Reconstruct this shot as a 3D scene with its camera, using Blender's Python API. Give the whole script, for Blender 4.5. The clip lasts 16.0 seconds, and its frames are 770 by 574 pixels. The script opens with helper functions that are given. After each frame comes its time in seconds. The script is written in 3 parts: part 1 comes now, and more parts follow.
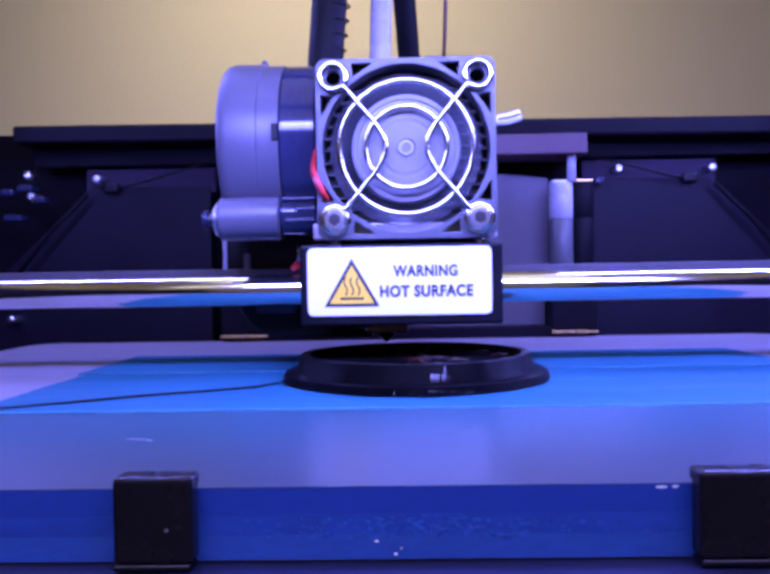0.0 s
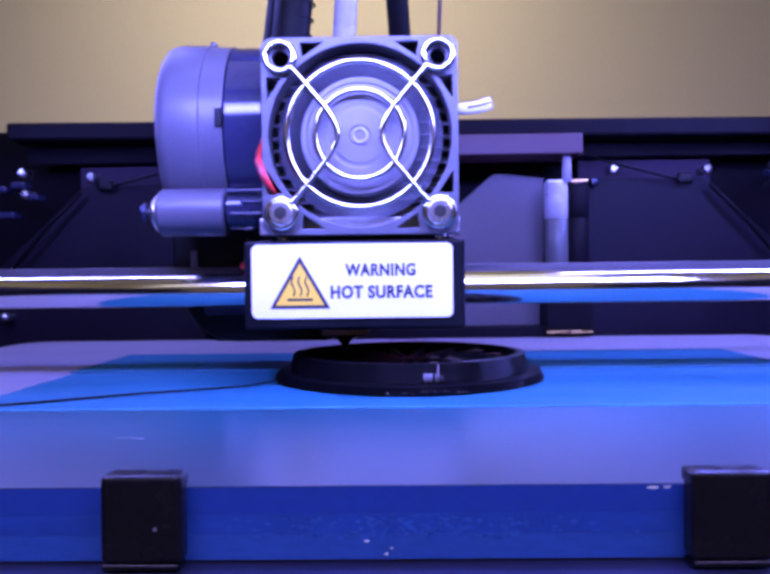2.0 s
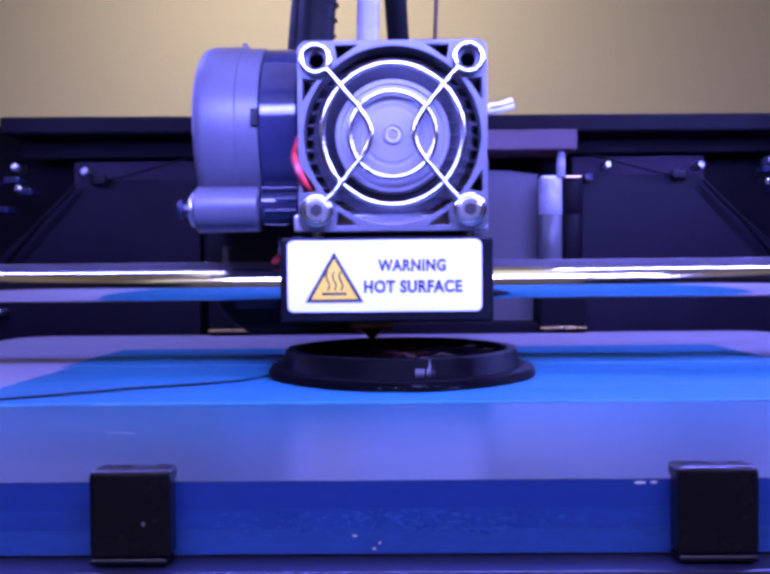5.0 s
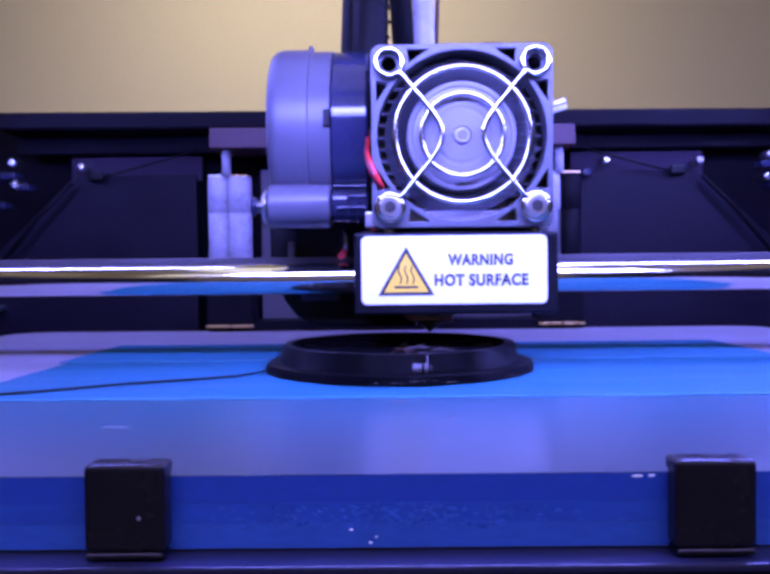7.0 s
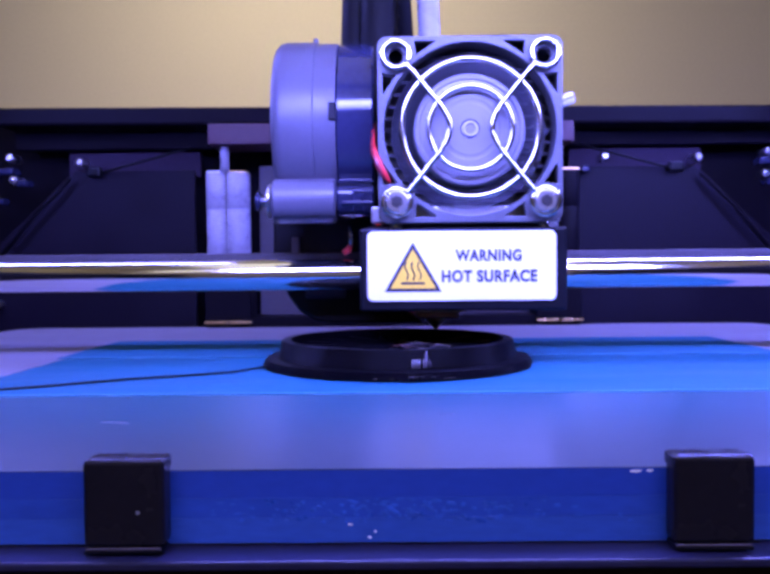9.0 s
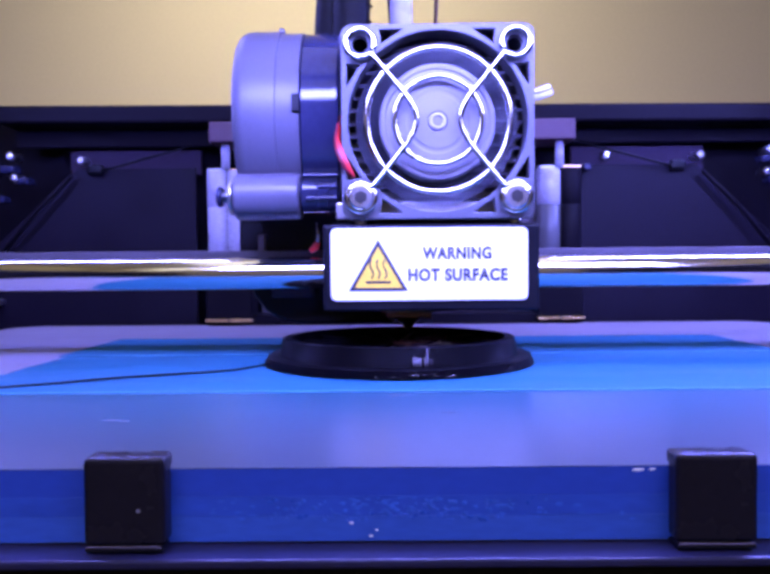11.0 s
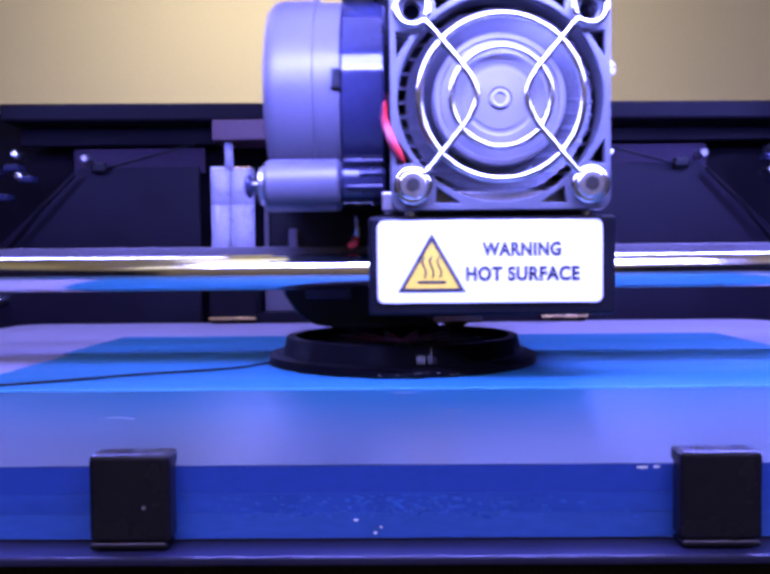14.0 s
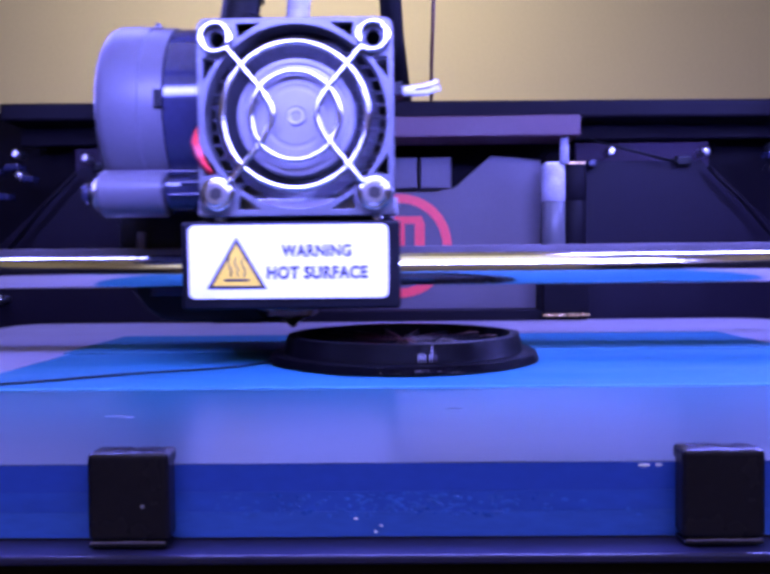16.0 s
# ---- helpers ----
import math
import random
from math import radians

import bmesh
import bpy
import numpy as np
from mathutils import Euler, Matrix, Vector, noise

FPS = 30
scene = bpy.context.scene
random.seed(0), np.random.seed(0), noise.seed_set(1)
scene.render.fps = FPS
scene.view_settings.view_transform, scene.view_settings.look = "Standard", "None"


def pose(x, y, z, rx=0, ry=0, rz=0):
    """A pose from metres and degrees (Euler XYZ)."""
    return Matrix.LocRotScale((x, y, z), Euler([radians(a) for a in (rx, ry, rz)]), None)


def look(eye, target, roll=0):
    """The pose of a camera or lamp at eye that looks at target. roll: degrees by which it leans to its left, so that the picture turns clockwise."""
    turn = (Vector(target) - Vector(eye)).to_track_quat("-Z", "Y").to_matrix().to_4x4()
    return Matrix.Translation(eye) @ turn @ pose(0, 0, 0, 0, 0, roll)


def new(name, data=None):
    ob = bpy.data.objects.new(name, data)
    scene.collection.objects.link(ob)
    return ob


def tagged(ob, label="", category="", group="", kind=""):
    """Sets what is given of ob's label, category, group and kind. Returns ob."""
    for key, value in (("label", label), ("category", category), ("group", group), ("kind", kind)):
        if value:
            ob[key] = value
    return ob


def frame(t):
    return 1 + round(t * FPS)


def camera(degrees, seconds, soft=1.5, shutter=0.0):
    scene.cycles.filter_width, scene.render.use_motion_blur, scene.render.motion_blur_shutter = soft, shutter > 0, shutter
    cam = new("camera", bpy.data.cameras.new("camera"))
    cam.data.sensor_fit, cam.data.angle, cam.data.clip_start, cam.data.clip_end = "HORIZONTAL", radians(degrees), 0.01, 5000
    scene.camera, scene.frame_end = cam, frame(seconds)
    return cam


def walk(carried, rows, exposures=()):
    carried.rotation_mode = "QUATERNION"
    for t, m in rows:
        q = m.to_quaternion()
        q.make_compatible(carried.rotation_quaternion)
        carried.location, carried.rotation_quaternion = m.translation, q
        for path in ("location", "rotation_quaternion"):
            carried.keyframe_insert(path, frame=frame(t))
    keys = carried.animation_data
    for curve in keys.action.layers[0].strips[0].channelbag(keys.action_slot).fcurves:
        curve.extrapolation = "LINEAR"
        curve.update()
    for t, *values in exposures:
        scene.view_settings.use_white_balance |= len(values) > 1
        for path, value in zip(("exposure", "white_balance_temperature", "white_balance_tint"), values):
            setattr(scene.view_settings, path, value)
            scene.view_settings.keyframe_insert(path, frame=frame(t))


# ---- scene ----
cam = camera(54.1, 16.0, soft=3.6, shutter=0.5)
PATH = [
    (0.0, (0.00188, -0.08328, 0.02315), (-0.00202, 0.11666, 0.02070), -0.94),
    (0.5, (0.00198, -0.08310, 0.02318), (-0.00182, 0.11685, 0.02070), -0.83),
    (1.0, (0.00199, -0.08283, 0.02309), (-0.00166, 0.11712, 0.02073), -0.81),
    (1.5, (0.00226, -0.08271, 0.02302), (-0.00114, 0.11724, 0.02056), -0.69),
    (2.0, (0.00237, -0.08276, 0.02297), (-0.00048, 0.11721, 0.02046), -0.66),
    (2.5, (0.00258, -0.08306, 0.02307), (-0.00006, 0.11690, 0.02038), -0.57),
    (3.0, (0.00279, -0.08294, 0.02302), (0.00051, 0.11702, 0.02013), -0.50),
    (3.5, (0.00269, -0.08273, 0.02299), (0.00051, 0.11723, 0.01981), -0.58),
    (4.0, (0.00304, -0.08291, 0.02307), (0.00092, 0.11705, 0.01974), -0.48),
    (6.5, (0.00334, -0.08260, 0.02267), (0.00191, 0.11735, 0.01825), -0.64),
    (7.0, (0.00349, -0.08246, 0.02256), (0.00191, 0.11748, 0.01795), -0.60),
    (7.5, (0.00332, -0.08254, 0.02249), (0.00216, 0.11740, 0.01756), -0.49),
    (8.0, (0.00336, -0.08271, 0.02264), (0.00217, 0.11723, 0.01757), -0.48),
    (8.5, (0.00327, -0.08246, 0.02242), (0.00224, 0.11747, 0.01724), -0.53),
    (9.0, (0.00334, -0.08246, 0.02236), (0.00227, 0.11747, 0.01691), -0.51),
    (11.5, (0.00326, -0.08210, 0.02228), (0.00186, 0.11781, 0.01637), -0.49),
    (12.0, (0.00321, -0.08222, 0.02228), (0.00174, 0.11769, 0.01635), -0.49),
    (12.5, (0.00323, -0.08198, 0.02204), (0.00162, 0.11792, 0.01599), -0.52),
    (13.0, (0.00289, -0.08192, 0.02206), (0.00101, 0.11798, 0.01589), -0.59),
    (13.5, (0.00317, -0.08235, 0.02246), (0.00143, 0.11754, 0.01603), -0.46),
    (14.0, (0.00311, -0.08224, 0.02225), (0.00103, 0.11765, 0.01585), -0.48),
    (14.5, (0.00323, -0.08227, 0.02238), (0.00089, 0.11761, 0.01590), -0.49),
    (15.0, (0.00305, -0.08200, 0.02239), (0.00114, 0.11789, 0.01605), -0.24),
    (15.5, (0.00327, -0.08196, 0.02211), (0.00089, 0.11793, 0.01584), -0.50),
    (16.0, (0.00330, -0.08172, 0.02189), (0.00076, 0.11817, 0.01552), -0.55),
]
EXPOSURES = [(0.0, -0.10, 6500, 10), (4.0, -0.09, 6500, 10), (9.0, -0.09, 6500, 10), (11.5, 0.27, 6950, 3), (12.5, 0.20, 6950, 3), (13.0, 0.14, 6900, 4),
             (14.0, 0.36, 6950, 2), (14.5, 0.42, 6950, 2), (15.0, 0.52, 7000, 1), (15.5, 0.66, 6900, 3), (16.0, 0.06, 6750, 7)]
walk(cam, [(t, look(eye, target, roll)) for t, eye, target, roll in PATH], EXPOSURES)

# ---- light ----
world = bpy.data.worlds.new("room")
world.use_nodes = True
scene.world = world
bg = world.node_tree.nodes["Background"]
bg.inputs["Color"].default_value = (0.9, 0.72, 0.5, 1)
bg.inputs["Strength"].default_value = 0.04


def area_lamp(name, eye, target, sx, sy, watts, colour):
    data = bpy.data.lights.new(name, "AREA")
    data.shape, data.size, data.size_y, data.energy, data.color = "RECTANGLE", sx, sy, watts, colour
    ob = new(name, data)
    ob.matrix_basis = look(eye, target)
    return ob


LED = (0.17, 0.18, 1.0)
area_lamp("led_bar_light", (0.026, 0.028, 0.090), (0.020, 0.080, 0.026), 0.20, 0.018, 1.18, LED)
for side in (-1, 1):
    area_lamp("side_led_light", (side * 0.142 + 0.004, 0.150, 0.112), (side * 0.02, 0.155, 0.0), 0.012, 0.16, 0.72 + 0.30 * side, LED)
# unseen lamp added in front, for the faces of head and plate
area_lamp("front_light", (0.048, -0.090, 0.155), (0.030, 0.06, 0.034), 0.36, 0.010, 0.95, (0.26, 0.26, 1.0))
# unseen fill lamp added behind the printer, aimed at the back wall
lamp = area_lamp("wall_fill_light", (-0.10, 0.34, 0.64), (-0.065, 0.75, 0.24), 0.3, 0.3, 0.97, (1.0, 0.87, 0.68))
lamp.data.spread = radians(82)
# unseen wide panel, added for the bright ceiling mirrored in the rod
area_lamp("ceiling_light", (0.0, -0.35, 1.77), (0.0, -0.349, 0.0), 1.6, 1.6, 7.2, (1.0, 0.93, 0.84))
# unseen fill lamp added high behind the camera, in a made-up window opening
area_lamp("opening_fill_light", (0.0, -1.33, 1.20), (0.0, 0.0, 1.20), 2.2, 0.66, 4.2, (1.0, 0.92, 0.78))

# ---- materials ----
S = 0.01  # the builders below work in centimetres


def mat(name, colour, rough=0.5, metal=0.0, vary=0.25, grain=900.0, bump=0.15, coarse=60.0, stretch=(1, 1, 1), coat=0.0, spec=0.5, trans=0.0, ior=1.45):
    """A painted, cast or moulded surface: colour varied at two scales, roughness and relief by noise."""
    m = bpy.data.materials.new(name)
    m.use_nodes = True
    nt = m.node_tree
    b = nt.nodes["Principled BSDF"]
    co = nt.nodes.new("ShaderNodeTexCoord")
    mp = nt.nodes.new("ShaderNodeMapping")
    mp.inputs["Scale"].default_value = stretch
    nt.links.new(co.outputs["Object"], mp.inputs["Vector"])
    fine = nt.nodes.new("ShaderNodeTexNoise")
    fine.inputs["Scale"].default_value, fine.inputs["Detail"].default_value = grain, 4
    big = nt.nodes.new("ShaderNodeTexNoise")
    big.inputs["Scale"].default_value, big.inputs["Detail"].default_value = coarse, 5
    for n in (fine, big):
        nt.links.new(mp.outputs["Vector"], n.inputs["Vector"])
    mul = nt.nodes.new("ShaderNodeMath")
    mul.operation = "ADD"
    nt.links.new(fine.outputs["Fac"], mul.inputs[0])
    nt.links.new(big.outputs["Fac"], mul.inputs[1])
    rng = nt.nodes.new("ShaderNodeMapRange")
    rng.inputs["From Min"].default_value, rng.inputs["From Max"].default_value = 0.6, 1.4
    rng.inputs["To Min"].default_value, rng.inputs["To Max"].default_value = 1 - vary, 1 + vary
    nt.links.new(mul.outputs[0], rng.inputs["Value"])
    mix = nt.nodes.new("ShaderNodeVectorMath")
    mix.operation = "SCALE"
    mix.inputs[0].default_value = colour
    nt.links.new(rng.outputs["Result"], mix.inputs["Scale"])
    nt.links.new(mix.outputs[0], b.inputs["Base Color"])
    rr = nt.nodes.new("ShaderNodeMapRange")
    rr.inputs["From Min"].default_value, rr.inputs["From Max"].default_value = 0.3, 0.7
    rr.inputs["To Min"].default_value, rr.inputs["To Max"].default_value = max(0.02, rough * 0.8), min(1, rough * 1.2)
    nt.links.new(big.outputs["Fac"], rr.inputs["Value"])
    nt.links.new(rr.outputs["Result"], b.inputs["Roughness"])
    if bump:
        bp = nt.nodes.new("ShaderNodeBump")
        bp.inputs["Strength"].default_value, bp.inputs["Distance"].default_value = bump, 0.0002
        nt.links.new(fine.outputs["Fac"], bp.inputs["Height"])
        nt.links.new(bp.outputs["Normal"], b.inputs["Normal"])
    b.inputs["Metallic"].default_value = metal
    b.inputs["Coat Weight"].default_value = coat
    b.inputs["Coat Roughness"].default_value = 0.12
    b.inputs["Specular IOR Level"].default_value = spec
    b.inputs["Transmission Weight"].default_value = trans
    b.inputs["IOR"].default_value = ior
    return m


M_ACRYLIC = mat("frosted_acrylic", (0.225, 0.205, 0.225), 0.42, vary=0.10, grain=1500, bump=0.08, coarse=25, spec=0.15)
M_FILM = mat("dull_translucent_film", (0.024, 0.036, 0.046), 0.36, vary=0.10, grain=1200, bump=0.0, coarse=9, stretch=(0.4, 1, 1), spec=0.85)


def tint_along_y(m, colour, y0, y1, wander):
    """A second colour that takes over between y0 and y1 (metres), along an uneven front."""
    nt = m.node_tree
    scale = [n for n in nt.nodes if n.bl_idname == "ShaderNodeVectorMath"][0]
    co = [n for n in nt.nodes if n.bl_idname == "ShaderNodeTexCoord"][0]
    big = nt.nodes.new("ShaderNodeTexNoise")
    big.inputs["Scale"].default_value, big.inputs["Detail"].default_value = 14, 3
    nt.links.new(co.outputs["Object"], big.inputs["Vector"])
    axes = nt.nodes.new("ShaderNodeSeparateXYZ")
    nt.links.new(co.outputs["Object"], axes.inputs[0])
    off = nt.nodes.new("ShaderNodeMath")
    off.operation, off.inputs[1].default_value = "MULTIPLY_ADD", wander
    nt.links.new(big.outputs["Fac"], off.inputs[0])
    nt.links.new(axes.outputs["Y"], off.inputs[2])
    fade = nt.nodes.new("ShaderNodeMapRange")
    fade.interpolation_type = "SMOOTHSTEP"
    fade.inputs["From Min"].default_value, fade.inputs["From Max"].default_value = y0 + wander / 2, y1 + wander / 2
    nt.links.new(off.outputs[0], fade.inputs["Value"])
    blend = nt.nodes.new("ShaderNodeMix")
    blend.data_type = "VECTOR"
    blend.inputs[4].default_value, blend.inputs[5].default_value = tuple(scale.inputs[0].default_value), colour
    nt.links.new(fade.outputs["Result"], blend.inputs[0])
    nt.links.new(blend.outputs[1], scale.inputs[0])


# film turns bluer towards the tape
tint_along_y(M_FILM, (0.007, 0.058, 0.078), 0.0, 0.047, 0.012)
M_TRAY = mat("dark_moulded_plastic", (0.016, 0.016, 0.042), 0.35, vary=0.2, grain=1500, bump=0.15)
M_SCUFF = mat("pale_scuff", (0.20, 0.20, 0.22), 0.5, vary=0.4)
M_DIM = mat("dull_fin_metal", (0.10, 0.095, 0.11), 0.45, vary=0.25, grain=2200, bump=0.25)
M_THREAD = mat("pale_plastic_thread", (0.12, 0.10, 0.085), 0.4, vary=0.3)
M_MOTTLE = mat("mottled_blue_film", (0.025, 0.082, 0.36), 0.35, vary=0.22, grain=700, bump=0.25, coarse=300, stretch=(0.4, 1, 1))
M_BUBBLE = mat("bubbled_blue_film", (0.034, 0.112, 0.42), 0.3, vary=0.4, grain=900, bump=0.1, coarse=200)
M_TAPEEDGE = mat("pale_tape_line", (0.05, 0.22, 0.26), 0.5, vary=0.35, grain=2500, bump=0.2, coarse=120)
M_RUST = mat("brown_plastic_thread", (0.10, 0.045, 0.03), 0.4, vary=0.3)
M_EDGELOW = mat("pale_blue_film", (0.032, 0.098, 0.36), 0.38, vary=0.2, grain=1500, bump=0.1, coarse=40, stretch=(0.3, 1, 1))
M_TAPE = mat("blue_masking_tape", (0.010, 0.095, 0.15), 0.65, vary=0.22, grain=2500, bump=0.35, coarse=70, stretch=(0.35, 1, 1), spec=0.25)
M_EDGE = mat("blue_tape_on_edge", (0.021, 0.068, 0.34), 0.36, vary=0.14, grain=900, bump=0.1, coarse=45, stretch=(0.5, 1, 1))
M_CLIP = mat("moulded_black_clip_plastic", (0.010, 0.009, 0.012), 0.26, vary=0.25, grain=1500, bump=0.12, spec=0.28)
M_BRIDGE = mat("dull_violet_steel", (0.060, 0.026, 0.034), 0.5, vary=0.2, grain=2200, bump=0.25)
M_BELT = mat("worn_grey_belt", (0.055, 0.048, 0.055), 0.5, vary=0.25, grain=1500, bump=0.3)
M_SEAMGLINT = mat("seam_glint_plastic", (0.36, 0.34, 0.34), 0.3, vary=0.3)
M_BLACK = mat("black_plastic", (0.005, 0.005, 0.007), 0.42, vary=0.3, grain=1500, bump=0.2, spec=0.2)
M_GLOSS = mat("glossy_black_plastic", (0.018, 0.020, 0.046), 0.10, vary=0.2, grain=600, bump=0.03)
M_STEELBLACK = mat("black_painted_steel", (0.005, 0.004, 0.006), 0.55, vary=0.3, grain=2200, bump=0.3, spec=0.08)
M_GUSSET = mat("dark_violet_painted_steel", (0.0065, 0.005, 0.010), 0.5, vary=0.3, grain=2200, bump=0.2, spec=0.15)
M_STRIP = mat("dim_violet_steel", (0.024, 0.015, 0.030), 0.55, vary=0.3, grain=2200, bump=0.25, spec=0.15)
M_PANEL = mat("dark_grey_painted_steel", (0.094, 0.080, 0.092), 0.5, vary=0.15, grain=2200, bump=0.25)
M_FAN = mat("dark_grey_fan_plastic", (0.085, 0.085, 0.09), 0.42, vary=0.15, grain=1500, bump=0.15)
M_BLOWER = mat("matt_grey_plastic", (0.084, 0.080, 0.096), 0.36, vary=0.12, grain=1800, bump=0.2)
M_ROTOR = mat("grey_rotor_plastic", (0.175, 0.17, 0.185), 0.33, vary=0.1, grain=900, bump=0.08)
M_BLADE = mat("smoky_rotor_blade", (0.085, 0.085, 0.10), 0.25, vary=0.2, grain=900, bump=0.08)
M_CHROME = mat("nickel_plated_wire", (0.66, 0.66, 0.62), 0.12, metal=1.0, vary=0.2, grain=1500, bump=0.3, coarse=300)
M_ROD = mat("ground_steel_rod", (0.88, 0.87, 0.85), 0.125, metal=1.0, vary=0.08, grain=1500, bump=0.02, stretch=(0.05, 1, 1))
M_STEEL = mat("zinc_plated_steel", (0.66, 0.66, 0.66), 0.27, metal=1.0, vary=0.15, grain=1500, bump=0.1)
M_ALU = mat("cast_aluminium", (0.6, 0.6, 0.62), 0.38, metal=1.0, vary=0.15, grain=1200, bump=0.15)
M_BEARING = mat("grey_bearing_housing", (0.34, 0.33, 0.385), 0.3, vary=0.22, grain=1200, bump=0.2, coarse=180)
M_DARKSTEEL = mat("blackened_steel", (0.16, 0.16, 0.17), 0.3, metal=1.0, vary=0.15, grain=1500, bump=0.1)
M_HEATER = mat("heat_stained_metal", (0.32, 0.20, 0.18), 0.4, metal=0.8, vary=0.3, grain=1500, bump=0.15)
M_BRASS = mat("brass", (0.72, 0.5, 0.22), 0.3, metal=1.0, vary=0.15, grain=1500, bump=0.08)
M_LABEL = mat("white_label", (0.82, 0.82, 0.80), 0.35, vary=0.03, grain=900, bump=0.03)
M_INK = mat("black_ink", (0.032, 0.032, 0.035), 0.4, vary=0.1)
M_YELLOW = mat("yellow_ink", (0.85, 0.56, 0.05), 0.4, vary=0.06)
M_PRINT = mat("black_printed_plastic", (0.0030, 0.0028, 0.0036), 0.34, vary=0.3, grain=500, bump=0.08, coarse=150, spec=0.12)
M_SLEEVE = mat("black_braided_sleeve", (0.0025, 0.0025, 0.003), 0.6, vary=0.4, grain=1800, bump=0.6, spec=0.2)
M_TUBE = mat("milky_plastic_tube", (0.36, 0.36, 0.40), 0.3, vary=0.08, grain=600, bump=0.03)
M_REDWIRE = mat("red_wire", (0.65, 0.03, 0.03), 0.35, vary=0.1)
M_DARKRED = mat("dark_red_wire", (0.16, 0.012, 0.02), 0.35, vary=0.1)
M_REDPAINT = mat("red_paint", (0.85, 0.075, 0.07), 0.4, vary=0.12)
M_WALL = mat("beige_wall_paint", (0.62, 0.56, 0.45), 0.8, vary=0.05, grain=300, bump=0.2, coarse=4)
M_CEILING = mat("off_white_ceiling_paint", (0.72, 0.69, 0.62), 0.85, vary=0.04, grain=300, bump=0.2, coarse=4)
M_PANE = mat("window_glass", (0.9, 0.9, 0.9), 0.03, vary=0.01, bump=0.0, trans=1.0)
M_TABLE = mat("brown_tabletop", (0.20, 0.12, 0.07), 0.5, vary=0.25, grain=200, bump=0.1, coarse=8, stretch=(0.2, 1, 1))


# ---- builders ----
def box(bm, x0, x1, y0, y1, z0, z1, bev=0.0, seg=2):
    r = bmesh.ops.create_cube(bm, size=1)
    vs = r["verts"]
    for v in vs:
        v.co = Vector(((x0 + x1) / 2 + v.co.x * (x1 - x0), (y0 + y1) / 2 + v.co.y * (y1 - y0), (z0 + z1) / 2 + v.co.z * (z1 - z0)))
    if bev:
        es = list({e for v in vs for e in v.link_edges})
        bmesh.ops.bevel(bm, geom=es, offset=bev, segments=seg, profile=0.5, affect="EDGES")
    return bm


def sweep(bm, pts, radii, seg=16, closed=False, cap=True):
    """A tube through pts, with one radius or one a point."""
    pts = [Vector(p) for p in pts]
    n = len(pts)
    if not isinstance(radii, (list, tuple)):
        radii = [radii] * n
    rings, up = [], None
    for i, p in enumerate(pts):
        a, b = (pts[i - 1], pts[(i + 1) % n]) if closed else (pts[max(i - 1, 0)], pts[min(i + 1, n - 1)])
        d = (b - a).normalized() if (b - a).length > 1e-9 else Vector((1, 0, 0))
        if up is None:
            up = Vector((0, 0, 1)) if abs(d.z) < 0.8 else Vector((0, 1, 0))
        u = (up - d * up.dot(d)).normalized()
        w = d.cross(u)
        up = u
        rings.append([bm.verts.new(p + (u * math.cos(k * math.tau / seg) + w * math.sin(k * math.tau / seg)) * radii[i]) for k in range(seg)])
    for i in range(n if closed else n - 1):
        r0, r1 = rings[i], rings[(i + 1) % n]
        for k in range(seg):
            f = bm.faces.new((r0[k], r0[(k + 1) % seg], r1[(k + 1) % seg], r1[k]))
            f.smooth = True
    if cap and not closed:
        bm.faces.new(rings[0][::-1])
        bm.faces.new(rings[-1])
    return bm


def rod(bm, p0, p1, r, seg=24, bev=0.0):
    p0, p1 = Vector(p0), Vector(p1)
    d = (p1 - p0).normalized()
    if bev:
        e = 1e-4
        return sweep(bm, [p0, p0 + d * e, p0 + d * bev, p1 - d * bev, p1 - d * e, p1], [r - bev, r - bev * 0.9, r, r, r - bev * 0.9, r - bev], seg)
    return sweep(bm, [p0, p1], r, seg)


def circle(cx, cz, r, n=48, a0=0.0, a1=math.tau):
    return [(cx + r * math.cos(a0 + (a1 - a0) * k / n), cz + r * math.sin(a0 + (a1 - a0) * k / n)) for k in range(n)]


def rounded(x0, x1, z0, z1, r, n=6):
    out = []
    for cx, cz, a in ((x1 - r, z1 - r, 0), (x0 + r, z1 - r, 90), (x0 + r, z0 + r, 180), (x1 - r, z0 + r, 270)):
        out += [(cx + r * math.cos(radians(a + 90 * k / n)), cz + r * math.sin(radians(a + 90 * k / n))) for k in range(n + 1)]
    return out


def sheet(outlines, y0, y1, bev=0.0):
    """A plate cut from outlines in x and z (those inside others are holes), from y0 back to y1."""
    cu = bpy.data.curves.new("outline", "CURVE")
    cu.dimensions, cu.fill_mode = "2D", "BOTH"
    cu.extrude = max((y1 - y0) / 2 - bev, 0.0)
    cu.bevel_depth, cu.bevel_resolution, cu.offset = bev, 1, -bev
    for pts in outlines:
        sp = cu.splines.new("POLY")
        sp.points.add(len(pts) - 1)
        for p, (x, z) in zip(sp.points, pts):
            p.co = (x, z, 0, 1)
        sp.use_cyclic_u = True
    ob = bpy.data.objects.new("outline", cu)
    me = bpy.data.meshes.new_from_object(ob)
    bpy.data.objects.remove(ob)
    bm = bmesh.new()
    bm.from_mesh(me)
    bpy.data.meshes.remove(me)
    bm.transform(Matrix.Translation((0, (y0 + y1) / 2, 0)) @ Matrix.Rotation(math.pi / 2, 4, "X"))
    return bm


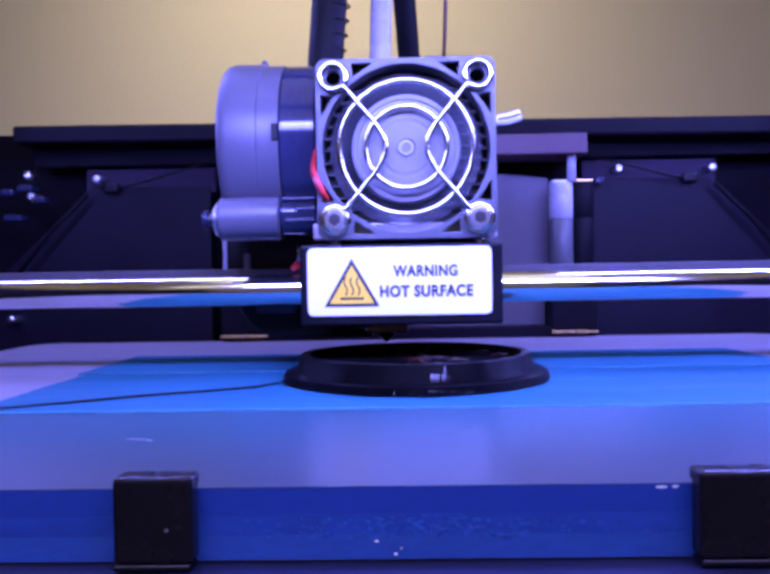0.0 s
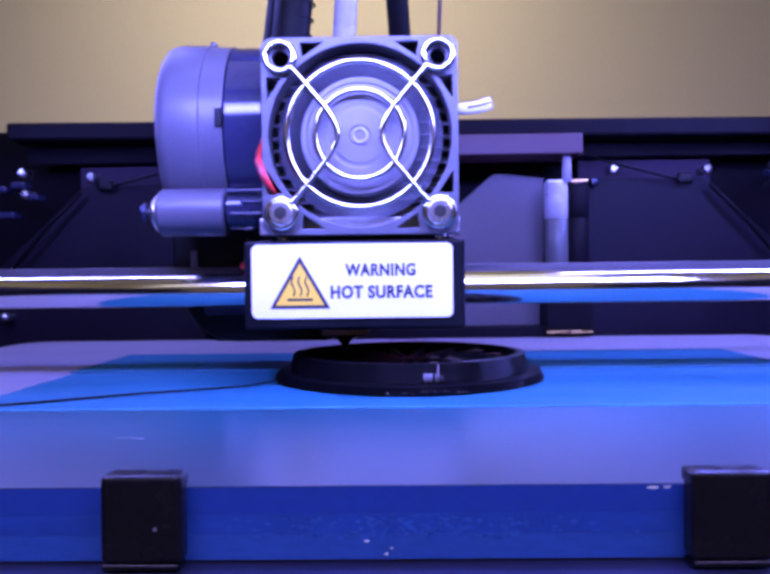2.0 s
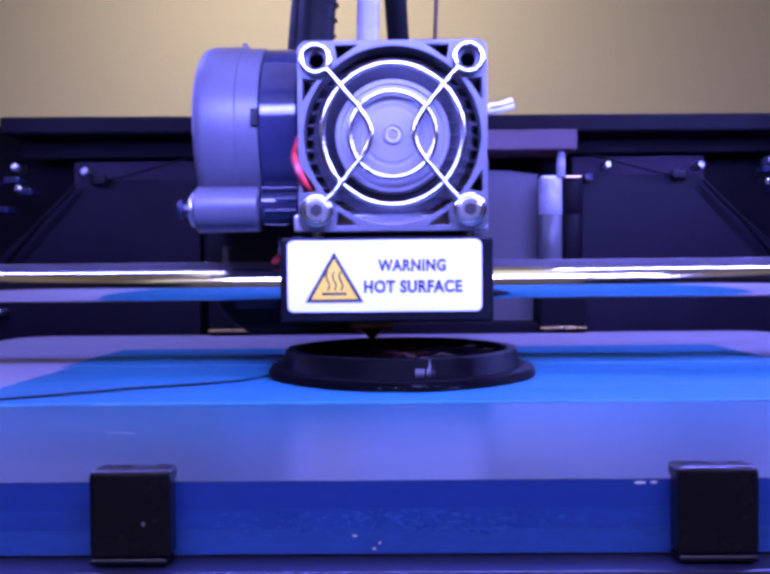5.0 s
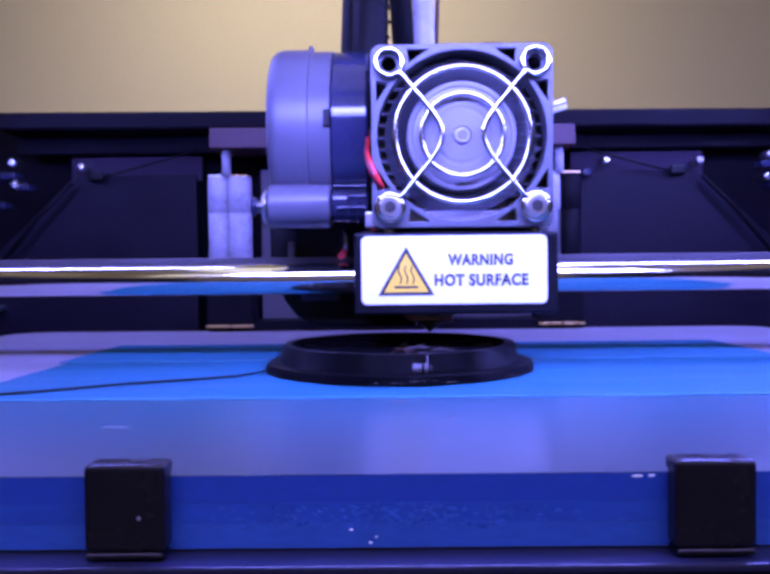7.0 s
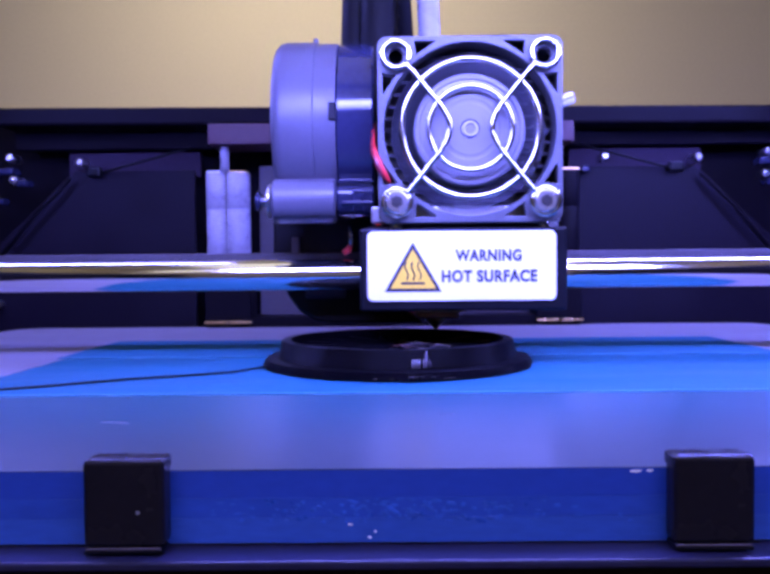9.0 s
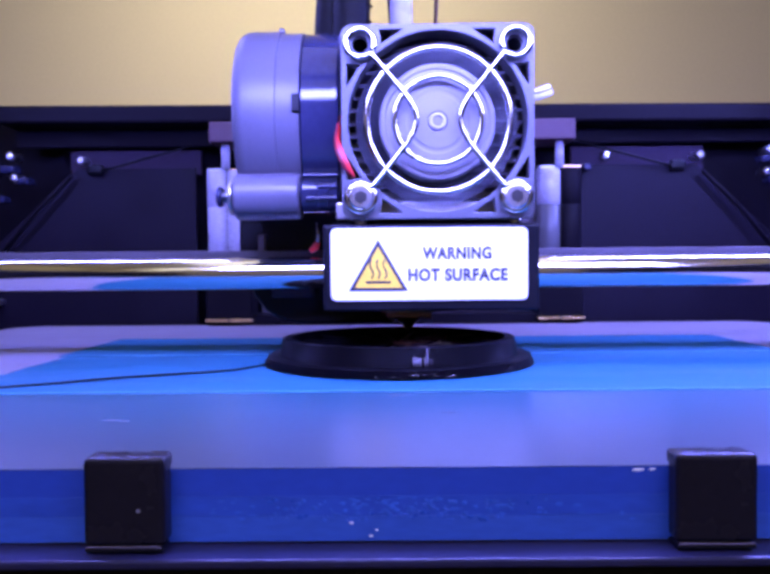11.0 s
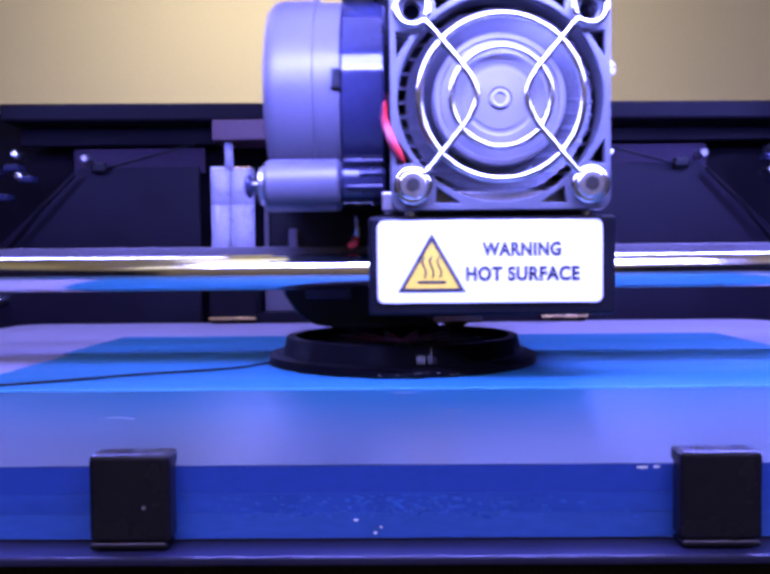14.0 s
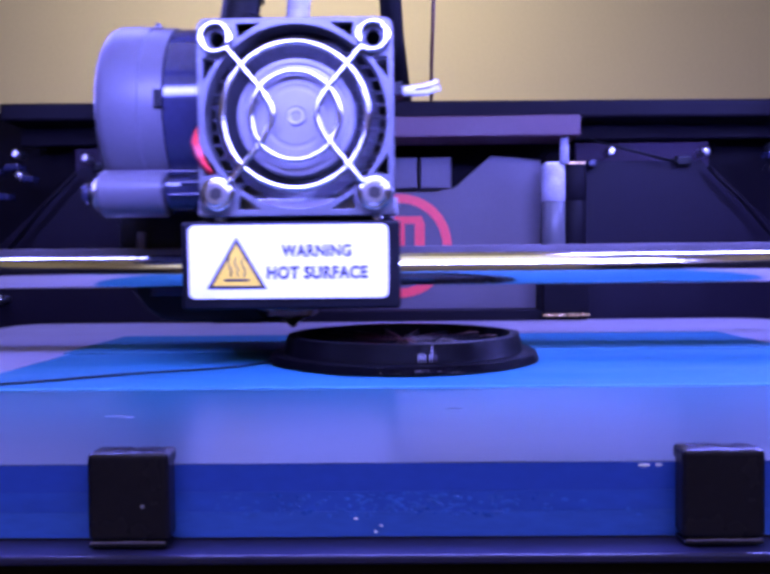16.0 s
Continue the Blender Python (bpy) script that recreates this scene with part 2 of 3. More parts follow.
def lettering(text, x, z, height, width, y0, y1):
    """Raised print: the text centred at x, its foot at z, with the given cap height and width."""
    cu = bpy.data.curves.new("text", "FONT")
    cu.body, cu.extrude, cu.align_x = text, 0.5, "CENTER"
    cu.offset, cu.space_character = 0.042, 1.1
    ob = bpy.data.objects.new("text", cu)
    me = bpy.data.meshes.new_from_object(ob)
    bpy.data.objects.remove(ob)
    bm = bmesh.new()
    bm.from_mesh(me)
    bpy.data.meshes.remove(me)
    xs, ys = [v.co.x for v in bm.verts], [v.co.y for v in bm.verts]
    sx, sy = width / (max(xs) - min(xs)), height / (max(ys) - min(ys))
    mid = (max(xs) + min(xs)) / 2
    for v in bm.verts:
        v.co = Vector((x + (v.co.x - mid) * sx, (y0 + y1) / 2 - v.co.z * (y1 - y0), z + (v.co.y - min(ys)) * sy))
    return bm


def part(name, bm, material, parent=None, label="", smooth=None):
    """Links a bmesh, in centimetres, as one mesh object, under parent if one is given."""
    bmesh.ops.recalc_face_normals(bm, faces=bm.faces)
    bm.transform(Matrix.Scale(S, 4))
    me = bpy.data.meshes.new(name)
    bm.to_mesh(me)
    bm.free()
    me.materials.append(material)
    ob = new(name, me)
    ob.parent = parent
    if smooth:
        me.shade_smooth()
        me.set_sharp_from_angle(angle=radians(smooth))
    if label:
        tagged(ob, label)
    return ob


def thing(name, label, category, group="", kind="", at=(0, 0, 0)):
    ob = new(name)
    ob.empty_display_size = 0.01
    ob.matrix_basis = Matrix.Translation(Vector(at) * S)
    return tagged(ob, label, category, group, kind)


def B():
    return bmesh.new()


# ---- setting: wall, table, enclosure ----
tagged(part("wall_back", box(B(), -150, 150, 75, 80, -60, 160), M_WALL), "plain beige painted room wall behind the printer", "wall", kind="structure")
tagged(part("floor", box(B(), -150, 150, -130, 80, -62, -60), M_TABLE), "brown floor below the table", "floor", kind="structure")
tagged(part("ceiling", box(B(), -150, 150, -135, 80, 180, 184), M_CEILING), "plain off-white room ceiling", "ceiling", kind="structure")
for name, x0, x1 in (("wall_left", -154, -150), ("wall_right", 150, 154)):
    tagged(part(name, box(B(), x0, x1, -139, 80, -60, 180), M_WALL), "plain beige painted side wall of the room", "wall", kind="structure")
# opening and window are added round the unseen fill lamp
tagged(part("wall_front", sheet([[(-150, -60), (150, -60), (150, 180), (-150, 180)], [(-112, 86), (112, 86), (112, 154), (-112, 154)]], -139, -131), M_WALL), "beige wall with a wide opening for the added fill lamp", "wall", kind="structure")
window = tagged(part("assumed_window_1", sheet([rounded(-112, 112, 86, 154, 0.5), rounded(-107, 107, 91, 149, 0.5)], -138.5, -135), M_LABEL), "assumed white framed window around the fill lamp", "window", kind="structure")
part("assumed_pane", box(B(), -107, 107, -137.2, -136.8, 91, 149), M_PANE, window).visible_shadow = False
tagged(part("table", box(B(), -60, 60, -40, 60, -24, -20.2, 0.3), M_TABLE), "brown wooden tabletop under the printer", "table")
for tx in (-55, 55):
    for ty in (-35, 55):
        part("leg", box(B(), tx - 2.5, tx + 2.5, ty - 2.5, ty + 2.5, -60, -24, 0.2), M_TABLE, bpy.data.objects["table"])


# ---- printer housing ----
def printer_housing():
    h = thing("printer_housing", "black painted steel 3d printer housing with open front", "printer", at=(0, 0, -20))
    dz = 20.0

    def p(name, bm, m, label="", parent=h, smooth=None):
        bm.transform(Matrix.Translation((0, 0, dz)))
        return part(name, bm, m, parent, label, smooth)

    p("back_panel", box(B(), -17.2, 17.2, 23.4, 23.7, -19.5, 8.6), M_STEELBLACK)
    for s in (-1, 1):
        p("side_panel", box(B(), min(s * 17.2, s * 17.6), max(s * 17.2, s * 17.6), -16, 23.7, -19.5, 8.2, 0.05), M_STEELBLACK)
    p("bottom_panel", box(B(), -17.2, 17.2, -16, 23.7, -20.2, -19.5), M_STEELBLACK)
    # folded top rim along the back
    sag = Matrix.Identity(4)
    sag[2][0], sag[2][3] = -0.0056, -0.0056 * 14.7
    rim = box(B(), -14.7, 17.1, 20.6, 23.3, 7.75, 8.42, 0.1)
    rim.transform(sag)
    p("top_rim", rim, M_STEELBLACK, "dark folded steel rim along the top")
    p("rim_flange", box(B(), -14.6, 17.0, 22.0, 22.2, 7.0, 7.74, 0.05), M_STEELBLACK)
    # gussets either side of the stage, and the lit centre plate
    for s, cx in ((-1, 0.0), (1, 0.4)):
        pts = [(cx + s * 12.0, 6.1), (cx + s * 7.3, 6.1), (cx + s * 7.3, -6), (cx + s * 15.9, -6), (cx + s * 15.9, 1.6), (cx + s * 15.8, 2.6)]
        p("gusset_plate", sheet([pts if s > 0 else pts[::-1]], 21.6, 21.75, 0.03), M_GUSSET, "dark steel gusset plate")
        p("bracket_strip", box(B(), *sorted((cx + s * 7.2, cx + s * 12.5)), 22.2, 22.35, 5.9, 6.9, 0.04), M_STRIP)
        p("strap", sweep(B(), [(cx + s * 12.1, 21.3, 5.8), (cx + s * 13.4, 21.2, 4.5), (cx + s * 15.6, 21.3, 1.9)], 0.09, 8), M_STEELBLACK, "dull strap along the gusset")
        p("rear_cable", sweep(B(), [(cx + s * 11.1, 21.4, 6.0), (cx + s * 10.4, 21.3, 6.12), (cx + s * 9.0, 21.3, 6.5), (cx + s * 7.4, 21.4, 6.95)], 0.055, 8), M_SLEEVE, "thin black cable behind the stage")
        p("cable_clip", box(B(), *sorted((cx + s * 10.9, cx + s * 11.5)), 21.3, 21.6, 5.85, 6.25, 0.1, 3), M_BLACK, "glossy black cable clamp")
        for x, z in ((11.9, 6.35), (14.6, 6.55), (14.5, 5.7), (15.4, 0.9)) + (((8.3, 6.4),) if s > 0 else ()):
            sc = p("screw", rod(B(), (cx + s * x + (0.3 if s < 0 else 0), 20.9, z), (cx + s * x + (0.3 if s < 0 else 0), 21.75, z), 0.17, 16, 0.08), M_STEEL, "bright pan head screw")
    for x, z, w in ((-14.5, 6.05, 0.3), (-13.9, 5.6, 0.22), (-15.2, 5.9, 0.25), (-15.0, 4.9, 0.35), (15.0, 6.2, 0.3), (15.3, 5.4, 0.3), (8.0, 5.95, 0.16)):
        p("cable_clamp", box(B(), x - w, x + w, 21.0, 21.7, z - 0.14, z + 0.14, 0.08, 3), M_GLOSS, "glossy black cable clamp")
    return h


printer_housing()


def z_stage():
    """The lift at the back: bridge, bearings, guide rods and the centre plate with its round red badge."""
    h = thing("lift_stage", "purple-lit steel lift stage with two guide rods", "printer part", at=(0, 0, 0))
    cx = 0.5
    part("bridge", box(B(), cx - 6.7, cx + 6.58, 19.2, 21.2, 6.72, 7.46, 0.05), M_BRIDGE, h)
    plate = [(cx - 5.2, -5), (cx + 5.55, -5), (cx + 5.55, 6.1), (cx + 4.4, 6.25), (cx + 3.6, 6.3), (cx + 2.2, 5.1), (cx + 1.4, 4.95), (cx - 1.4, 4.95), (cx - 2.2, 5.1), (cx - 3.6, 6.3), (cx - 4.4, 6.25), (cx - 5.2, 6.2)]
    part("centre_plate", sheet([plate], 21.3, 21.5, 0.03), M_PANEL, h, "dark grey centre plate with notch")
    for dx in (-1.35, 0.15, 1.5):
        part("connector_box", box(B(), cx + dx - 0.62, cx + dx + 0.62, 21.7, 22.9, 5.1, 6.35, 0.06), M_PANEL, h)
    # badge: ring and plain upright bars
    badge = part("badge", sheet([circle(cx + 0.05, 2.85, 2.02, 64), circle(cx + 0.05, 2.85, 1.66, 64)], 21.26, 21.3), M_REDPAINT, h, "red ring shaped badge")
    for dx in (-0.78, 0.0, 0.78):
        part("badge_bar", box(B(), cx + 0.05 + dx - 0.2, cx + 0.05 + dx + 0.2, 21.26, 21.299, 1.75, 3.75, 0.0), M_REDPAINT, badge)
    part("badge_bar", sheet([[(cx - 0.93, 3.7), (cx + 1.03, 3.7), (cx + 0.9, 4.0), (cx - 0.8, 4.0)]], 21.262, 21.3), M_REDPAINT, badge)
    for s in (-1, 1):
        x = cx + s * 6.16
        part("guide_rod", rod(B(), (x - 0.05, 19.75, 5.78), (x - 0.05, 19.75, 6.72), 0.16, 20), M_BEARING, h, "thin grey steel guide rod")
        for dx, m in ((-0.36, M_BEARING), (0.36, M_BEARING if s < 0 else M_STEELBLACK)):
            brg = part("bearing_housing", rod(B(), (x + dx, 20.1, 4.42), (x + dx, 20.1, 5.76), 0.46, 28, 0.015), m, h, "grey aluminium bearing housing" if m is M_BEARING else "black bearing housing")
            part("lower_sleeve", rod(B(), (x + dx, 20.1, 2.2), (x + dx, 20.1, 4.425), 0.45, 28, 0.01), m if s < 0 else M_FAN if dx < 0 else M_STEELBLACK, brg)
            part("bearing_cap", box(B(), x + dx - 0.38, x + dx + 0.38, 19.75, 20.4, 5.76, 5.84, 0.02), M_BRASS if dx > 0 else M_ALU, brg)
        part("bearing_block", box(B(), x - 0.85, x + 0.85, 19.75, 21.1, 0.26, 2.2, 0.05), M_STEELBLACK, h)
        for dx in (-0.45, 0.45):
            part("bearing_foot", box(B(), x + dx - 0.42, x + dx + 0.42, 19.65, 19.9, 0.15, 0.25, 0.02), M_BRASS, h)
    part("rear_bar", box(B(), cx - 7.0, cx + 7.0, 19.9, 21.2, -1.6, 0.4, 0.05), M_STEELBLACK, h)
    return h


z_stage()

# ---- build platform ----
platform = thing("build_platform", "black moulded build platform carrying the plate", "platform", at=(0, 0, -1))
bm = box(B(), -13.9, 13.9, -0.47, 20.0, 0.06, 0.168, 0.03)
part("tray", bm, M_TRAY, platform)
part("tray_body", box(B(), -13.9, 13.9, -0.38, 20.0, -1.0, 0.058, 0.03), M_BLACK, platform)
for x in (-5.5, 6.5):
    part("support_arm", box(B(), x - 1, x + 1, 0, 21.0, -2.6, -1.0, 0.1), M_STEELBLACK, platform)

bm = sheet([rounded(-13.7, 14.2, 0, 20.35, 1.2, 10)], 0, 0.83, 0.04)
for v in bm.verts:
    v.co = Vector((v.co.x, v.co.z, v.co.y - 0.83))
plate = tagged(part("build_plate", bm, M_ACRYLIC, smooth=30), "frosted clear acrylic build plate on the platform", "build plate")


tagged(part("film_strip", box(B(), -12.4, 12.9, -0.017, 4.84, 0.003, 0.012), M_FILM), "dull translucent film strip along the front of the plate", "film")


for x, y, w in ((-3.7, 2.6, 0.16), (-3.5, 2.52, 0.08), (1.2, 3.0, 0.14), (-5.4, 0.9, 0.05), (0.5, 4.5, 0.2)):
    part("scratch", sweep(B(), [(x - w, y - 0.03, 0.013), (x - w * 0.3, y + 0.02, 0.014), (x + w * 0.4, y - 0.01, 0.014), (x + w, y + 0.02, 0.013)], [0.003, 0.008, 0.007, 0.003], 6), M_SCUFF, bpy.data.objects["film_strip"], "pale scratch")


def tape_strip(x0, x1, y0, y1, z, label, seed):
    """A strip of masking tape with slightly torn ends and a faint ripple."""
    rnd = random.Random(seed)
    bm = B()
    ny, rows = 24, []
    for j in range(ny + 1):
        f = j / ny
        a, b = x0 + rnd.uniform(-0.03, 0.03), x1 + rnd.uniform(-0.03, 0.03)
        rows.append([bm.verts.new((a + (b - a) * k / 40, y0 + (y1 - y0) * f, z + 0.004 * noise.noise(Vector((k * 0.5, f * 4, seed))))) for k in range(41)])
    for j in range(ny):
        for k in range(40):
            bm.faces.new((rows[j][k], rows[j][k + 1], rows[j + 1][k + 1], rows[j + 1][k]))
    geom = bmesh.ops.extrude_face_region(bm, geom=bm.faces[:])["geom"]
    for g in geom:
        if isinstance(g, bmesh.types.BMVert):
            g.co.z -= 0.012
    return tagged(part("tape_strip", bm, M_TAPE), label, "tape", "tape on the plate")


near = tape_strip(-7.7, 10.2, 4.87, 10.4, 0.02, "bright blue masking tape strip on the plate", 1)
# pale strip put in for the highlight along the tape's front edge
part("edge_line", box(B(), -7.68, 10.18, 4.875, 4.95, 0.018, 0.029, 0.003), M_TAPEEDGE, near, "pale line along the edge of the tape")
far = tape_strip(-7.9, 10.0, 10.3, 14.6, 0.034, "bright blue masking tape strip with overlapping edge", 2)
part("edge_line", box(B(), -7.85, 9.96, 10.29, 10.36, 0.03, 0.041, 0.003), M_TAPEEDGE, far, "pale line along the edge of the tape")
# film bands step paler downwards, the edge's reflection put into their colours
edge = tagged(part("edge_tape", sheet([rounded(-12.3, 12.8, -0.3, 0.002, 0.004)], -0.018, -0.002), M_EDGE), "worn mottled blue film along the front edge of the plate", "tape")
part("mottled_film", sheet([rounded(-12.3, 12.8, -0.521, -0.302, 0.01)], -0.017, -0.002), M_MOTTLE, edge, "mottled bubbly stretch of film")
part("lower_film", sheet([rounded(-12.3, 12.8, -0.8, -0.524, 0.01)], -0.015, -0.002), M_EDGELOW, edge, "lower film band, coloured paler for the edge's reflection")
rnd = random.Random(11)
for x, z, w in ((0.10, -0.745, 0.03), (-0.12, -0.6, 0.035), (0.16, -0.68, 0.02), (3.02, -0.03, 0.07), (3.17, -0.025, 0.05), (-5.2, -0.5, 0.04), (5.9, -0.3, 0.03)):
    bm = B()
    bmesh.ops.create_icosphere(bm, subdivisions=1, radius=1)
    for v in bm.verts:
        k = rnd.uniform(0.6, 1.2)
        v.co = Vector((x + v.co.x * w * k, -0.02 + v.co.y * 0.008, z + v.co.z * 0.018 * k))
    part("chip", bm, M_LABEL, edge, "pale chip")


bm, rnd = B(), random.Random(5)
for k in range(190):
    x = rnd.gauss(0.45, 0.95)
    z = -0.33 - 0.24 * rnd.random() ** 0.8 + 0.02 * math.sin(x * 4)
    d = bmesh.ops.create_icosphere(bm, subdivisions=1, radius=1)
    w, hgt = rnd.uniform(0.01, 0.06), rnd.uniform(0.008, 0.03)
    bmesh.ops.rotate(bm, verts=d["verts"], matrix=Matrix.Rotation(rnd.uniform(-0.6, 0.6), 3, "Y"))
    for v in d["verts"]:
        v.co = Vector((x + v.co.x * w, -0.017 + v.co.y * 0.005, z + v.co.z * hgt))
tagged(part("bubbled_patch", bm, M_BUBBLE, edge, smooth=60), "small bubbles under the film", kind="stuff")


def plate_clip(x0, x1):
    c = thing("plate_clip", "black plastic clip hooked over the front edge of the plate", "clip", "plate clips", at=(x0, 0, -0.80))
    w = x1 - x0
    bm = box(B(), 0, w, -0.31, -0.03, 0.06, 1.005, 0.06, 3)
    part("face", bm, M_CLIP, c)
    part("hook", box(B(), 0.012, w - 0.012, -0.25, 0.06, 0.83, 0.998, 0.05, 3), M_CLIP, c)
    part("seam", box(B(), 0.015, w - 0.03, -0.318, -0.05, 0.0, 0.042, 0.01), M_BLACK, c)
    part("foot_line", box(B(), 0.03, w - 0.05, -0.322, -0.3, 0.042, 0.062, 0.006), M_PANEL, c, "pale line at the foot of the clip")
    return c


left = plate_clip(-2.95, -2.075)
part("speck", rod(B(), (0.59, -0.314, 0.44), (0.59, -0.30, 0.44), 0.022, 7), M_SCUFF, left, "pale speck")
plate_clip(3.335, 4.205)


# ---- the print ----
def printed_ring():
    c = thing("printed_ring", "half printed glossy black plastic ring on the blue tape", "printed part", at=(0.515, 9.05, 0.034))
    def lathe(profile, n=120, wob=0.0, seed=0):
        bm, rings = B(), []
        for k in range(n):
            a = k / n * math.tau
            d = 1 + wob * noise.noise(Vector((math.cos(a) * 6, math.sin(a) * 6, seed)))
            rings.append([bm.verts.new((r * d * math.cos(a), r * d * math.sin(a), z)) for r, z in profile])
        m = len(profile)
        for k in range(n):
            for i in range(m):
                bm.faces.new((rings[k][i], rings[k][(i + 1) % m], rings[(k + 1) % n][(i + 1) % m], rings[(k + 1) % n][i]))
        return bm
    # layered flange and upright wall
    prof = [(2.35, 0.0), (3.04, 0.0)]
    for i in range(6):
        z = 0.03 * i
        prof += [(3.02 - 0.012 * i, z + 0.005), (3.045 - 0.012 * i, z + 0.015), (3.02 - 0.012 * i, z + 0.027)]
    prof += [(2.35, 0.18)]
    part("flange", lathe(prof, 160, 0.012, 3), M_PRINT, c, smooth=30)
    prof = [(2.42, 0.15)]
    for i in range(14):
        z = 0.15 + 0.03 * i
        r = 2.69 - 0.006 * i
        prof += [(r, z + 0.004), (r + 0.014, z + 0.015), (r, z + 0.026)]
    prof += [(2.42, 0.57)]
    part("wall", lathe(prof, 160, 0.004, 5), M_PRINT, c, smooth=30)
    part("floor_skin", lathe([(0.9, 0.02), (2.45, 0.02), (2.45, 0.16), (0.9, 0.16)], 96), M_PRINT, c)
    for k in range(9):
        a = k / 9 * math.pi
        bm = box(B(), -2.45, 2.45, -0.025, 0.025, 0.15, 0.42)
        bm.transform(Matrix.Rotation(a, 4, "Z"))
        part("infill_rib", bm, M_PRINT, c)
    rnd = random.Random(4)
    for k in range(14):
        a = radians(rnd.uniform(255, 322))
        r = 3.02
        p = Vector((r * math.cos(a), r * math.sin(a), rnd.uniform(0.02, 0.08)))
        q = p + Vector((rnd.uniform(-0.12, 0.12), rnd.uniform(-0.06, 0.0), rnd.uniform(-0.01, 0.05)))
        part("stray_thread", sweep(B(), [p, (p + q) / 2 + Vector((0, -0.02, 0.02)), q], 0.009, 6), M_THREAD, c)
    for k in range(9):
        p = Vector((rnd.uniform(0.2, 1.9), rnd.uniform(-1.0, 1.1), 0.43))
        q = p + Vector((rnd.uniform(-0.5, 0.5), rnd.uniform(-0.3, 0.3), rnd.uniform(0.0, 0.03)))
        part("stray_thread", sweep(B(), [p, (p + q) / 2 + Vector((0, 0, 0.05)), q], 0.011, 6), M_RUST if k % 2 else M_THREAD, c)
    # glint on the ring's seam, put in as pale upright ridges
    for k in range(9):
        a = radians(270 + 5.6 + 0.95 * k)
        r, z1 = 2.705, 0.385 + (0.17 if k == 6 else 0.0) - (0.03 if k > 6 else 0.0)
        p = Vector((r * math.cos(a), r * math.sin(a), 0.21))
        part("seam_glint", sweep(B(), [p, Vector((p.x, p.y, (0.21 + z1) / 2)), Vector((p.x, p.y, z1))], [0.008, 0.011, 0.008], 6), M_PRINT if k == 4 else M_SEAMGLINT if k < 7 else M_BELT, c, "seam ridge coloured pale for its glint")
    # smaller glint on the inner side, again as pale ridges
    for k in range(4):
        a = radians(270 + 9 + 1.1 * k)
        p = Vector((2.43 * math.cos(a), 2.43 * math.sin(a), 0.5))
        part("seam_glint", sweep(B(), [p, Vector((p.x, p.y, 0.585))], [0.012, 0.012], 6), M_THREAD, c)
    return c


printed_ring()
strand = [(-2.3, 8.0, 0.1), (-2.9, 7.5, 0.06), (-3.6, 7.17, 0.05), (-4.9, 6.6, 0.05), (-6.04, 5.84, 0.055), (-7.15, 5.28, 0.05), (-8.6, 4.6, 0.03)]
tagged(part("filament_strand", sweep(B(), strand, 0.024, 8), M_PRINT), "thin black plastic strand trailing over the tape", "filament")


# ---- gantry ----
def gantry():
    g = thing("gantry", "polished steel cross rod with drive belt", "gantry", at=(0, 0, 0))
    part("front_rod", rod(B(), (-16.9, 2.3, 2.045), (16.9, 2.3, 2.045), 0.375, 40, 0.04), M_ROD, g, "polished steel rod")
    part("rear_rod", rod(B(), (-16.9, 5.2, 2.045), (16.9, 5.2, 2.045), 0.375, 32, 0.04), M_ROD, g)
    belt = B()
    box(belt, -16.5, 16.5, 2.95, 3.07, 2.0, 2.6, 0.02)
    part("drive_belt", belt, M_BELT, g, "worn dark grey drive belt")
    for s in (-1, 1):
        part("end_block", box(B(), *sorted((s * 15.6, s * 17.0)), 1.6, 5.9, 1.3, 3.0, 0.12), M_BLACK, g)
    return g


GANTRY = gantry()


